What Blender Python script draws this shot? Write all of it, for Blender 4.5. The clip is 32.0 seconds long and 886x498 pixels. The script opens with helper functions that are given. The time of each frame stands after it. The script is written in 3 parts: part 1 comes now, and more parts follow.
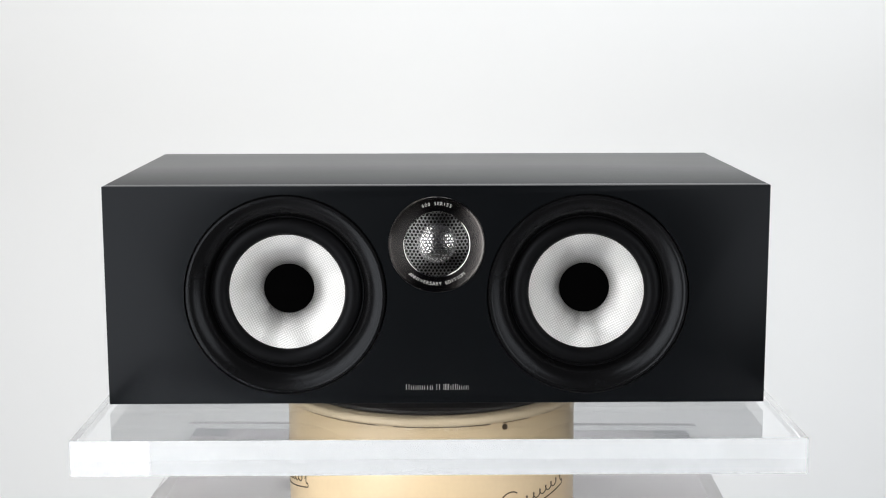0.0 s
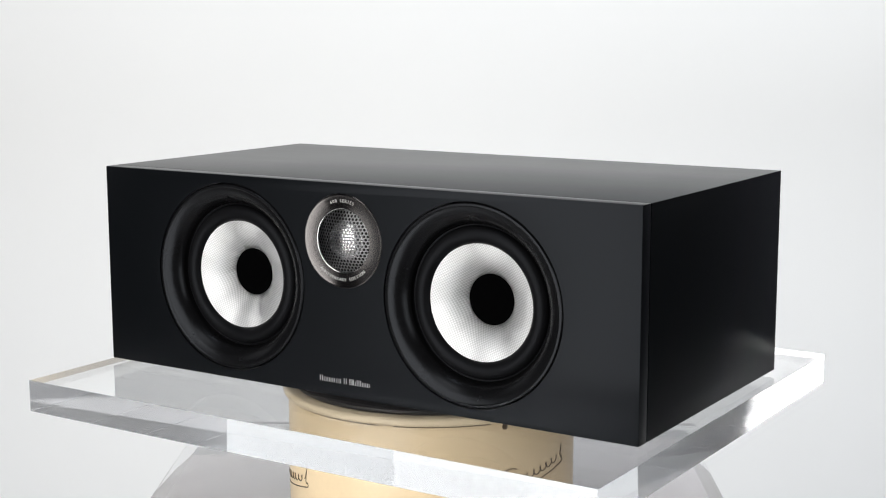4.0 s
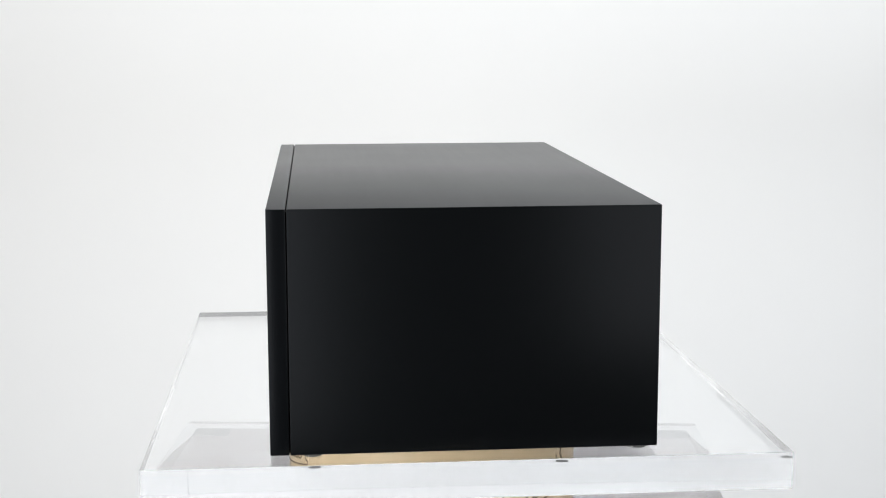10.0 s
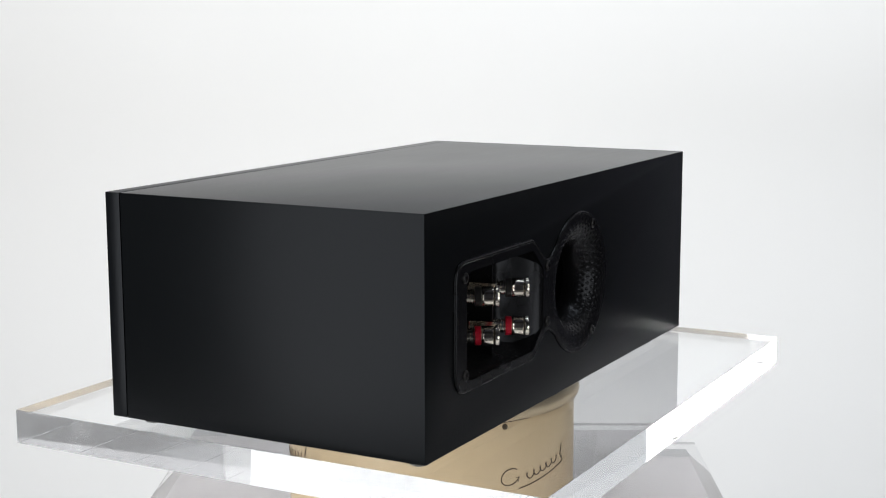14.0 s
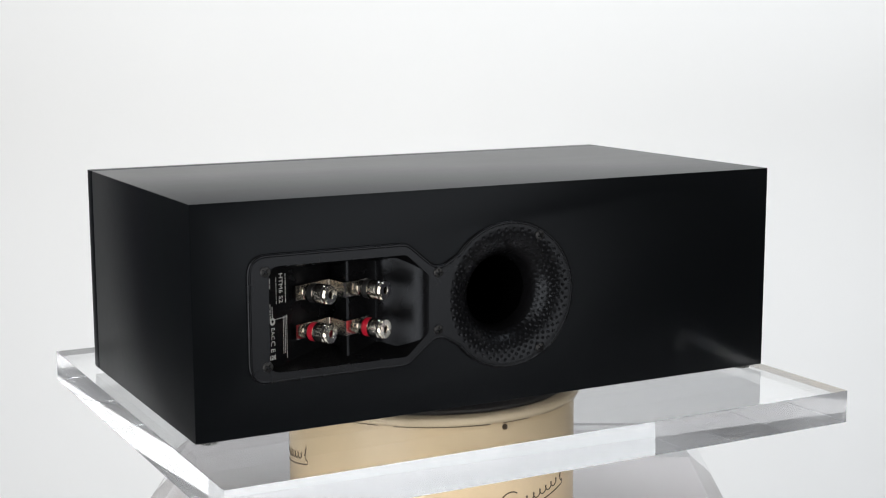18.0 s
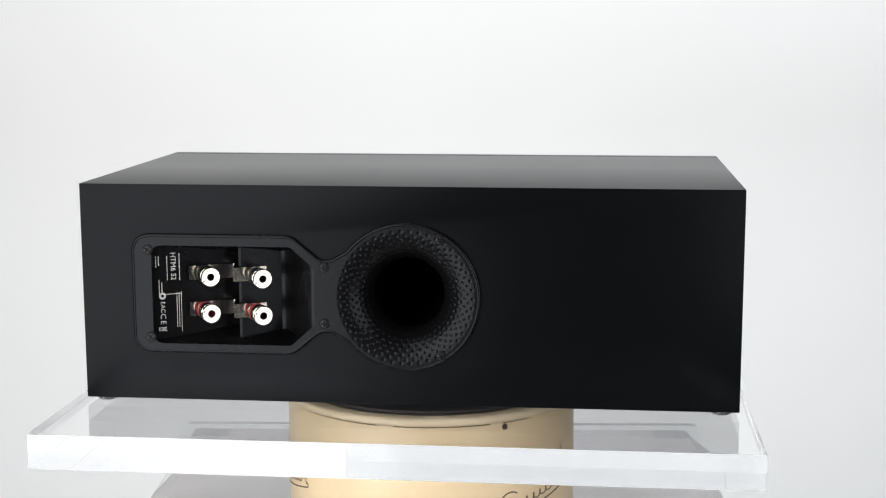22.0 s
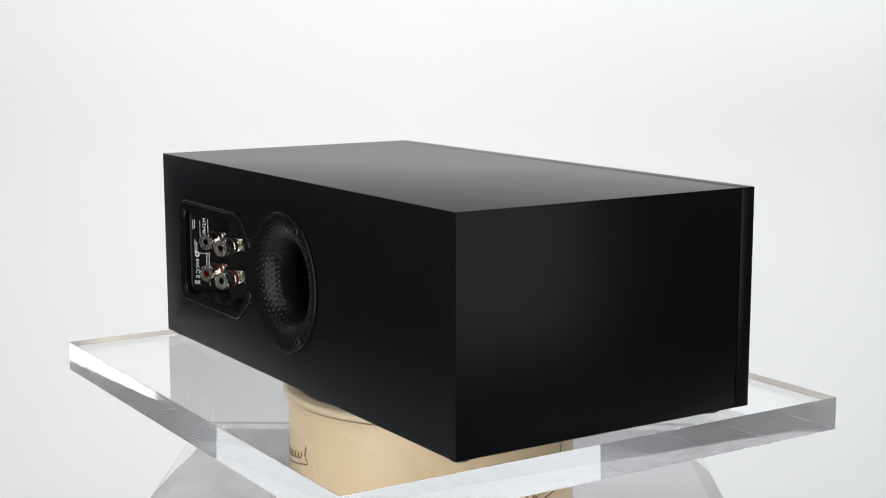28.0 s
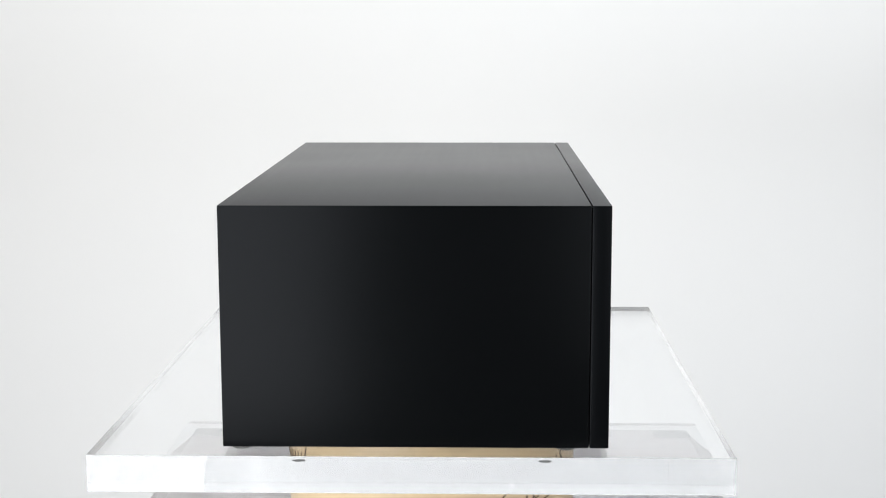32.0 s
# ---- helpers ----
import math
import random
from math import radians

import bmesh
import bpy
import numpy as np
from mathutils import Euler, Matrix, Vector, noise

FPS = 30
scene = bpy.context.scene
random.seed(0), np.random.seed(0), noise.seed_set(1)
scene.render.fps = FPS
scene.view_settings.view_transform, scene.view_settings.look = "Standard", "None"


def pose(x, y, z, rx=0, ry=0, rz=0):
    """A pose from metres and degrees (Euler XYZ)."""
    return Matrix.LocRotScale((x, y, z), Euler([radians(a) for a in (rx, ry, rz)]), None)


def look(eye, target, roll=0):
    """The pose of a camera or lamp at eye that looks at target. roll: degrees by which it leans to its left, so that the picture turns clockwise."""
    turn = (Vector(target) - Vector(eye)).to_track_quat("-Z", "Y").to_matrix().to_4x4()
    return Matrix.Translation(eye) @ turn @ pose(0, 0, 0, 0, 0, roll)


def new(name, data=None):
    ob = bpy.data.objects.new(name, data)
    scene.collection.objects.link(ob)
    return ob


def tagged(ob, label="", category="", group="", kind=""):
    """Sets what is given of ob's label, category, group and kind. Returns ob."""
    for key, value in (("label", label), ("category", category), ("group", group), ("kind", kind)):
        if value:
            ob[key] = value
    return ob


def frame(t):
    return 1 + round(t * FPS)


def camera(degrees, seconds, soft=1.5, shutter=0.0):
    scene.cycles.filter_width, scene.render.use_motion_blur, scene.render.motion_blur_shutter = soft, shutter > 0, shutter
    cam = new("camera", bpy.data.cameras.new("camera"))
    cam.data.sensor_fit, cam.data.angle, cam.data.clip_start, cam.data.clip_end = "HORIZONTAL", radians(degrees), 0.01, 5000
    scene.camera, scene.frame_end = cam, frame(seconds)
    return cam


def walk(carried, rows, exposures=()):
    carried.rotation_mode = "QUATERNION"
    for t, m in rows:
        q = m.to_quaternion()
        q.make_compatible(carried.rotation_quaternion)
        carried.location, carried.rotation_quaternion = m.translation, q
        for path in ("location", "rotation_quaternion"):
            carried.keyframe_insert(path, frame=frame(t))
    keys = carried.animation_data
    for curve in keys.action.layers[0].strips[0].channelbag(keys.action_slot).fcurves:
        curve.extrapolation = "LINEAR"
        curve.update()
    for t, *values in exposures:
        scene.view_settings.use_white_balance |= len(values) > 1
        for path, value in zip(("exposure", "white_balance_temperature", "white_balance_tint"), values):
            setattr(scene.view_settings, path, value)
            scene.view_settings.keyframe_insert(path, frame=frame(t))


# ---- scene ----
cam = camera(34.0, 32.0, soft=1.1)
eye = Vector((0.0, -1.15633, 0.27748))
ahead = Vector((math.sin(0.00838) * math.cos(0.15746), math.cos(0.00838) * math.cos(0.15746), -math.sin(0.15746)))
walk(cam, [(0.0, look(eye, eye + ahead, -0.113)), (32.0, look(eye, eye + ahead, -0.113))])

# ---- world, studio lights and added fill lamps ----
# long light paths inside the clear slabs
scene.cycles.max_bounces, scene.cycles.glossy_bounces, scene.cycles.transmission_bounces = 24, 20, 20
world = bpy.data.worlds.new("studio_air")
scene.world = world
world.use_nodes = True
world.node_tree.nodes["Background"].inputs["Color"].default_value = (0.9, 0.95, 1.0, 1)
world.node_tree.nodes["Background"].inputs["Strength"].default_value = 0.02


def softbox(name, place, target, wide, high, watts, colour):
    data = bpy.data.lights.new(name, "AREA")
    data.shape, data.size, data.size_y, data.energy, data.color = "RECTANGLE", wide, high, watts, colour
    ob = new(name, data)
    ob.matrix_world = look(place, target)
    return ob


softbox("softbox_key", (-0.98, -1.22, 0.10), (0, 0, 0.04), 1.32, 2.0, 31, (1.0, 0.985, 0.965))
softbox("softbox_side", (1.10, -1.15, 0.25), (0, 0, 0.06), 1.0, 1.2, 9.5, (1.0, 0.985, 0.965))
softbox("softbox_front", (-0.80, -0.90, 1.45), (0, 0, 0.0), 0.7, 0.7, 4.5, (1.0, 0.985, 0.96))
softbox("softbox_top", (0.84, 0.0, 2.10), (0.68, 1.42, 1.88), 2.8, 1.0, 82, (0.895, 0.945, 0.99))
# unseen fill lamps, added east and west to lighten the acrylic plate's edges
softbox("edge_fill_east", (1.45, 0.70, 0.62), (0, 0.3, 0.2), 1.6, 0.5, 1.3, (1.0, 0.98, 0.97))
softbox("edge_fill_west", (-1.45, 0.70, 0.62), (0, 0.3, 0.2), 1.6, 0.5, 1.3, (1.0, 0.98, 0.97))



# ---- materials ----
def material(name, base, rough=0.5, metal=0.0, spec=0.5, grain=0.0, scale=200.0, bump=0.0, stain=0.0, stain_scale=8.0, trans=0.0, ior=1.49, coat=0.0, streak=0.0):
    m = bpy.data.materials.new(name)
    m.use_nodes = True
    nodes, links = m.node_tree.nodes, m.node_tree.links
    b = nodes["Principled BSDF"]
    b.inputs["Base Color"].default_value = (*base, 1)
    b.inputs["Roughness"].default_value = rough
    b.inputs["Metallic"].default_value = metal
    b.inputs["Specular IOR Level"].default_value = spec
    b.inputs["Transmission Weight"].default_value = trans
    b.inputs["IOR"].default_value = ior
    b.inputs["Coat Weight"].default_value = coat
    if grain or bump or stain:
        co = nodes.new("ShaderNodeTexCoord")
        fine, broad = nodes.new("ShaderNodeTexNoise"), nodes.new("ShaderNodeTexNoise")
        fine.inputs["Scale"].default_value, broad.inputs["Scale"].default_value = scale, stain_scale
        fine.inputs["Detail"].default_value = 4
        broad.inputs["Detail"].default_value = 5
        for n in (fine, broad):
            links.new(co.outputs["Object"], n.inputs["Vector"])
        mix = nodes.new("ShaderNodeMath")
        mix.operation = "MULTIPLY_ADD"
        mix.inputs[1].default_value, mix.inputs[2].default_value = grain * 2, 1 - grain
        links.new(fine.outputs["Fac"], mix.inputs[0])
        mix2 = nodes.new("ShaderNodeMath")
        mix2.operation = "MULTIPLY_ADD"
        mix2.inputs[1].default_value, mix2.inputs[2].default_value = stain * 2, 1 - stain
        links.new(broad.outputs["Fac"], mix2.inputs[0])
        both = nodes.new("ShaderNodeMath")
        both.operation = "MULTIPLY"
        links.new(mix.outputs[0], both.inputs[0])
        links.new(mix2.outputs[0], both.inputs[1])
        tint = nodes.new("ShaderNodeVectorMath")
        tint.operation = "SCALE"
        tint.inputs[0].default_value = base
        links.new(both.outputs[0], tint.inputs["Scale"])
        links.new(tint.outputs[0], b.inputs["Base Color"])
        r = nodes.new("ShaderNodeMath")
        r.operation = "MULTIPLY_ADD"
        r.use_clamp = True
        r.inputs[1].default_value, r.inputs[2].default_value = rough * (stain + grain), rough * (1 - 0.5 * (stain + grain))
        links.new(broad.outputs["Fac"], r.inputs[0])
        links.new(r.outputs[0], b.inputs["Roughness"])
        if streak:
            # faint drawn-out streaks in the gloss, along the object's x
            long, thin, wave = nodes.new("ShaderNodeMapping"), nodes.new("ShaderNodeTexNoise"), nodes.new("ShaderNodeMath")
            long.inputs["Scale"].default_value = (6, 160, 160)
            thin.inputs["Scale"].default_value, thin.inputs["Detail"].default_value = 1.0, 5
            wave.operation, wave.inputs[1].default_value, wave.inputs[2].default_value = "MULTIPLY_ADD", 2 * streak, 1 - streak
            gloss = nodes.new("ShaderNodeMath")
            gloss.operation = "MULTIPLY"
            links.new(co.outputs["Object"], long.inputs["Vector"])
            links.new(long.outputs[0], thin.inputs["Vector"])
            links.new(thin.outputs["Fac"], wave.inputs[0])
            links.new(r.outputs[0], gloss.inputs[0])
            links.new(wave.outputs[0], gloss.inputs[1])
            links.new(gloss.outputs[0], b.inputs["Roughness"])
        if bump:
            bn = nodes.new("ShaderNodeBump")
            bn.inputs["Strength"].default_value, bn.inputs["Distance"].default_value = bump, 0.0005
            links.new(fine.outputs["Fac"], bn.inputs["Height"])
            links.new(bn.outputs[0], b.inputs["Normal"])
    return m


def woven(name):
    """Silver cloth of two crossed sets of shiny threads, each with its own sheen direction."""
    m = material(name, (0.76, 0.765, 0.77), rough=0.28, metal=0.87)
    nodes, links = m.node_tree.nodes, m.node_tree.links
    first = nodes["Principled BSDF"]
    second = nodes.new("ShaderNodeBsdfPrincipled")
    second.inputs["Base Color"].default_value = (0.56, 0.563, 0.567, 1)
    second.inputs["Roughness"].default_value, second.inputs["Metallic"].default_value = 0.28, 0.87
    co, turn, split = nodes.new("ShaderNodeTexCoord"), nodes.new("ShaderNodeMapping"), nodes.new("ShaderNodeSeparateXYZ")
    turn.inputs["Rotation"].default_value = (0, 0, radians(17))
    links.new(co.outputs["Object"], turn.inputs["Vector"])
    links.new(turn.outputs[0], split.inputs[0])
    swing = []
    for axis in ("X", "Y"):
        k, w = nodes.new("ShaderNodeMath"), nodes.new("ShaderNodeMath")
        k.operation, w.operation = "MULTIPLY", "SINE"
        k.inputs[1].default_value = math.pi / 0.00115
        links.new(split.outputs[axis], k.inputs[0])
        links.new(k.outputs[0], w.inputs[0])
        swing.append(w)
    cell = nodes.new("ShaderNodeMath")
    cell.operation = "MULTIPLY"
    links.new(swing[0].outputs[0], cell.inputs[0])
    links.new(swing[1].outputs[0], cell.inputs[1])
    pick = nodes.new("ShaderNodeMapRange")
    pick.inputs["From Min"].default_value, pick.inputs["From Max"].default_value = -0.15, 0.15
    links.new(cell.outputs[0], pick.inputs["Value"])
    ridge = []
    for w in swing:
        r = nodes.new("ShaderNodeMath")
        r.operation = "ABSOLUTE"
        links.new(w.outputs[0], r.inputs[0])
        ridge.append(r)
    high = nodes.new("ShaderNodeMix")
    links.new(pick.outputs[0], high.inputs[0])
    links.new(ridge[1].outputs[0], high.inputs[2])
    links.new(ridge[0].outputs[0], high.inputs[3])
    bn = nodes.new("ShaderNodeBump")
    bn.inputs["Strength"].default_value, bn.inputs["Distance"].default_value = 0.38, 0.0005
    links.new(high.outputs[0], bn.inputs["Height"])
    flat, unit, fold, pull = nodes.new("ShaderNodeVectorMath"), nodes.new("ShaderNodeVectorMath"), nodes.new("ShaderNodeTexNoise"), nodes.new("ShaderNodeBump")
    flat.operation, unit.operation = "MULTIPLY", "NORMALIZE"
    flat.inputs[1].default_value = (1, 1, 0)
    fold.inputs["Scale"].default_value, fold.inputs["Detail"].default_value = 1.7, 0
    pull.inputs["Strength"].default_value, pull.inputs["Distance"].default_value = 1.0, 0.0042
    links.new(co.outputs["Object"], flat.inputs[0])
    links.new(flat.outputs[0], unit.inputs[0])
    links.new(unit.outputs[0], fold.inputs["Vector"])
    links.new(fold.outputs["Fac"], pull.inputs["Height"])
    links.new(pull.outputs[0], bn.inputs["Normal"])
    for b, way in ((first, (1, 0.3, 0)), (second, (-0.3, 1, 0))):
        b.inputs["Anisotropic"].default_value = 1.0
        t = nodes.new("ShaderNodeVectorTransform")
        t.vector_type, t.convert_from, t.convert_to = "VECTOR", "OBJECT", "WORLD"
        t.inputs[0].default_value = way
        links.new(t.outputs[0], b.inputs["Tangent"])
        links.new(bn.outputs[0], b.inputs["Normal"])
    mix = nodes.new("ShaderNodeMixShader")
    links.new(pick.outputs[0], mix.inputs[0])
    links.new(first.outputs[0], mix.inputs[1])
    links.new(second.outputs[0], mix.inputs[2])
    links.new(mix.outputs[0], nodes["Material Output"].inputs["Surface"])
    return m


def brushed(name, base, rough):
    """Turned metal: fine rings round the object's own z."""
    m = material(name, base, rough=rough, metal=1.0)
    nodes, links = m.node_tree.nodes, m.node_tree.links
    b = nodes["Principled BSDF"]
    b.inputs["Anisotropic"].default_value = 0.97
    b.inputs["Anisotropic Rotation"].default_value = 0.25
    tan = nodes.new("ShaderNodeTangent")
    tan.direction_type, tan.axis = "RADIAL", "Z"
    links.new(tan.outputs[0], b.inputs["Tangent"])
    return m


SATIN = material("black_satin_vinyl", (0.0030, 0.0036, 0.0042), rough=0.32, spec=0.5, ior=1.21, grain=0.10, scale=900, bump=0.08, stain=0.06, stain_scale=9, streak=0.045)
BAFFLE = material("black_baffle_paint", (0.0030, 0.0036, 0.0044), rough=0.33, spec=0.5, ior=1.23, grain=0.08, scale=1400, bump=0.06, stain=0.10, stain_scale=12)
PLASTIC = material("black_moulded_plastic", (0.0042, 0.0042, 0.0046), rough=0.27, spec=0.5, ior=1.27, grain=0.06, scale=1800, bump=0.06, stain=0.1, stain_scale=30)
RUBBER = material("black_rubber", (0.004, 0.004, 0.0045), rough=0.42, spec=0.5, ior=1.18, grain=0.05, scale=700, bump=0.04, stain=0.1, stain_scale=25)
SCREW = material("blackened_steel_screw", (0.006, 0.006, 0.0065), rough=0.34, ior=1.35, grain=0.05, scale=900)
# slightly cool gloss on the black finishes
for finish in (SATIN, BAFFLE, PLASTIC, RUBBER):
    finish.node_tree.nodes["Principled BSDF"].inputs["Specular Tint"].default_value = (0.84, 0.90, 1.0, 1)
for finish, sheen in ((SATIN, 0.06), (BAFFLE, 0.07)):
    finish.node_tree.nodes["Principled BSDF"].inputs["Sheen Weight"].default_value = sheen
    finish.node_tree.nodes["Principled BSDF"].inputs["Sheen Roughness"].default_value = 0.30
CAP = material("black_cap_and_throat", (0.0012, 0.0012, 0.0013), rough=0.8, spec=0.0, grain=0.1, scale=900)
GROOVE = material("dark_gap", (0.003, 0.003, 0.003), rough=0.7, spec=0.1)
WOVEN = woven("silver_woven_cone")
RING = brushed("gunmetal_turned_ring", (0.15, 0.142, 0.14), 0.20)
STEEL = material("polished_rim", (0.7, 0.7, 0.7), rough=0.12, metal=1.0)
MESH = material("dark_perforated_metal", (0.15, 0.15, 0.155), rough=0.3, metal=1.0)
DOME = material("aluminium_dome", (0.85, 0.86, 0.87), rough=0.2, metal=1.0)
NICKEL = material("nickel_plating", (0.77, 0.73, 0.665), rough=0.16, metal=1.0, grain=0.05, scale=500, stain=0.1, stain_scale=60)
RED = material("red_plastic_band", (0.35, 0.006, 0.02), rough=0.3)
SMOKE = material("smoked_dark_plastic", (0.02, 0.015, 0.012), rough=0.25)
SOCKET_RED = material("deep_red_socket", (0.22, 0.004, 0.012), rough=0.35)
BLACKBAND = material("black_plastic_band", (0.01, 0.01, 0.01), rough=0.3)
PRINT = material("white_print", (0.55, 0.55, 0.54), rough=0.6)
SILVERPRINT = material("silver_print", (0.74, 0.74, 0.74), rough=0.36, metal=0.75)
ACRYLIC = material("clear_acrylic", (0.985, 0.992, 1.0), rough=0.0, trans=1.0, ior=1.49)
PLINTH = material("pale_lilac_grey_paint", (0.36, 0.328, 0.330), rough=0.5, grain=0.04, scale=150, stain=0.06, stain_scale=6)
PAD = material("grey_foam_pad", (0.18, 0.18, 0.19), rough=0.8, grain=0.2, scale=300)
SAWN = material("polished_sawn_acrylic_edge", (0.95, 0.975, 1.0), rough=0.025, trans=0.84, ior=1.49)
CHIP = material("dull_edge_chip", (0.30, 0.30, 0.32), rough=0.7)
# lower slab's edges: grey colour stands in for dark floor refracted through them
GREYED = material("greyed_acrylic_edge", (0.46, 0.45, 0.46), rough=0.5, trans=0.3, ior=1.45, grain=0.05, scale=120)
FOOT = material("clear_soft_plastic", (0.86, 0.87, 0.86), rough=0.12, trans=0.9, ior=1.45)
CREAM = material("cream_enamel", (0.78, 0.62, 0.40), rough=0.28, spec=0.5, grain=0.04, scale=300, bump=0.03, stain=0.10, stain_scale=14)
RIM = material("worn_cream_rim", (0.72, 0.60, 0.42), rough=0.3, spec=0.5, grain=0.1, scale=200, bump=0.1, stain=0.22, stain_scale=30)
INK = material("dark_brown_enamel_print", (0.07, 0.042, 0.018), rough=0.5)
PLATTER = material("black_platter", (0.02, 0.018, 0.018), rough=0.45, grain=0.15, scale=80, stain=0.3, stain_scale=20)
PAPER = material("white_paper_sweep", (0.845, 0.838, 0.824), rough=0.85, spec=0.2, grain=0.01, scale=500, stain=0.015, stain_scale=2)
DECK = material("grey_bounce_platform", (0.34, 0.335, 0.33), rough=0.7, spec=0.2, grain=0.05, scale=200, stain=0.06, stain_scale=3)
CARPET = material("dark_studio_floor", (0.07, 0.068, 0.066), rough=0.9, spec=0.2, grain=0.2, scale=400, stain=0.1, stain_scale=3)
WALL = material("dark_studio_wall", (0.068, 0.068, 0.092), rough=0.9, spec=0.2, grain=0.03, scale=60, stain=0.08, stain_scale=1.5)


# ---- mesh helpers ----
def smooth(me, angle=35):
    me.polygons.foreach_set("use_smooth", [True] * len(me.polygons))
    me.set_sharp_from_angle(angle=radians(angle))


def part(name, bm, mat, parent=None, label="", at=None, angle=35):
    """Links a bmesh as one mesh object, under parent if there is one."""
    bmesh.ops.recalc_face_normals(bm, faces=bm.faces)
    me = bpy.data.meshes.new(name)
    bm.to_mesh(me)
    bm.free()
    smooth(me, angle)
    me.materials.append(mat)
    ob = new(name, me)
    if parent:
        ob.parent = parent
    if at is not None:
        ob.matrix_basis = at
    if label:
        ob["label"] = label
    return ob


def box(lo, hi, bevel=0.0, segs=2):
    bm = bmesh.new()
    bmesh.ops.create_cube(bm, size=1)
    for v in bm.verts:
        v.co = Vector([lo[i] + (v.co[i] + 0.5) * (hi[i] - lo[i]) for i in range(3)])
    if bevel:
        bmesh.ops.bevel(bm, geom=bm.edges[:], offset=bevel, segments=segs, profile=0.5, affect="EDGES")
    return bm


def lathe(profile, segs=96, close=False):
    """Turns a list of (radius, z) round z."""
    bm = bmesh.new()
    rings = []
    for r, z in profile:
        if r < 1e-6:
            rings.append([bm.verts.new((0, 0, z))])
        else:
            rings.append([bm.verts.new((r * math.cos(2 * math.pi * k / segs), r * math.sin(2 * math.pi * k / segs), z)) for k in range(segs)])
    pairs = list(zip(rings, rings[1:]))
    if close:
        pairs.append((rings[-1], rings[0]))
    for a, b in pairs:
        for k in range(segs):
            j = (k + 1) % segs
            if len(a) == 1 and len(b) > 1:
                bm.faces.new((a[0], b[k], b[j]))
            elif len(b) == 1 and len(a) > 1:
                bm.faces.new((a[k], b[0], a[j]))
            elif len(a) > 1:
                bm.faces.new((a[k], b[k], b[j], a[j]))
    return bm


def prism(outline, lo, hi):
    """A flat outline of (x, y), extruded from z = lo to z = hi."""
    bm = bmesh.new()
    a = [bm.verts.new((x, y, lo)) for x, y in outline]
    b = [bm.verts.new((x, y, hi)) for x, y in outline]
    bm.faces.new(a[::-1])
    bm.faces.new(b)
    for k in range(len(a)):
        j = (k + 1) % len(a)
        bm.faces.new((a[k], a[j], b[j], b[k]))
    return bm


def tube(points, radius, segs=8, closed=False):
    """A round bar along points."""
    bm = bmesh.new()
    pts = [Vector(p) for p in points]
    rings = []
    for i, p in enumerate(pts):
        a, b = pts[max(i - 1, 0)], pts[min(i + 1, len(pts) - 1)]
        if closed:
            a, b = pts[i - 1], pts[(i + 1) % len(pts)]
        q = (b - a).to_track_quat("Z", "Y")
        rings.append([bm.verts.new(p + q @ Vector((radius * math.cos(2 * math.pi * k / segs), radius * math.sin(2 * math.pi * k / segs), 0))) for k in range(segs)])
    n = len(rings)
    for i in range(n if closed else n - 1):
        a, b = rings[i], rings[(i + 1) % n]
        for k in range(segs):
            j = (k + 1) % segs
            bm.faces.new((a[k], a[j], b[j], b[k]))
    if not closed:
        bm.faces.new(rings[0][::-1])
        bm.faces.new(rings[-1])
    return bm


def cut(bm, cutters):
    """bm less each of the cutters."""
    me = bpy.data.meshes.new("work")
    bmesh.ops.recalc_face_normals(bm, faces=bm.faces)
    bm.to_mesh(me)
    bm.free()
    ob, made = new("work", me), []
    for c in cutters:
        bmesh.ops.recalc_face_normals(c, faces=c.faces)
        cm = bpy.data.meshes.new("work")
        c.to_mesh(cm)
        c.free()
        co = new("work", cm)
        made.append(co)
        mod = ob.modifiers.new("cut", "BOOLEAN")
        mod.operation, mod.solver, mod.object = "DIFFERENCE", "EXACT", co
    dg = bpy.context.evaluated_depsgraph_get()
    dg.update()
    res = bmesh.new()
    done = bpy.data.meshes.new_from_object(ob.evaluated_get(dg))
    res.from_mesh(done)
    for o in (ob, *made):
        data = o.data
        bpy.data.objects.remove(o)
        bpy.data.meshes.remove(data)
    bpy.data.meshes.remove(done)
    return res


def moved(bm, m):
    bmesh.ops.transform(bm, matrix=m, verts=bm.verts)
    return bm


def merged(bms):
    out = bmesh.new()
    for b in bms:
        me = bpy.data.meshes.new("work")
        b.to_mesh(me)
        b.free()
        out.from_mesh(me)
        bpy.data.meshes.remove(me)
    return out


def glyphs(text, size, depth=0.0001):
    """Letters of the built-in font, centred on the origin in x, flat in xy."""
    data = bpy.data.curves.new("work", "FONT")
    data.body, data.size, data.extrude, data.align_x, data.align_y = text, size, depth, "CENTER", "CENTER"
    data.resolution_u = 3
    ob = new("work", data)
    dg = bpy.context.evaluated_depsgraph_get()
    dg.update()
    me = bpy.data.meshes.new_from_object(ob.evaluated_get(dg))
    bm = bmesh.new()
    bm.from_mesh(me)
    bpy.data.objects.remove(ob)
    bpy.data.meshes.remove(me)
    return bm


def arc_words(text, size, radius, step, low=False):
    """Words round a circle; low: along its lower side, still upright."""
    out = []
    n = len(text)
    for i, ch in enumerate(text):
        if ch == " ":
            continue
        a = (i - (n - 1) / 2) * step
        turn = pose(0, 0, 0, 0, 0, a if low else -a)
        out.append(moved(glyphs(ch, size), turn @ Matrix.Translation((0, -radius if low else radius, 0))))
    return merged(out)


# ---- studio: paper sweep, walls, ceiling, added platform ----
LOW, GROUND, FLOOR = -1.10, -0.50, -0.152  # studio floor; added grey platform; top of the plinth


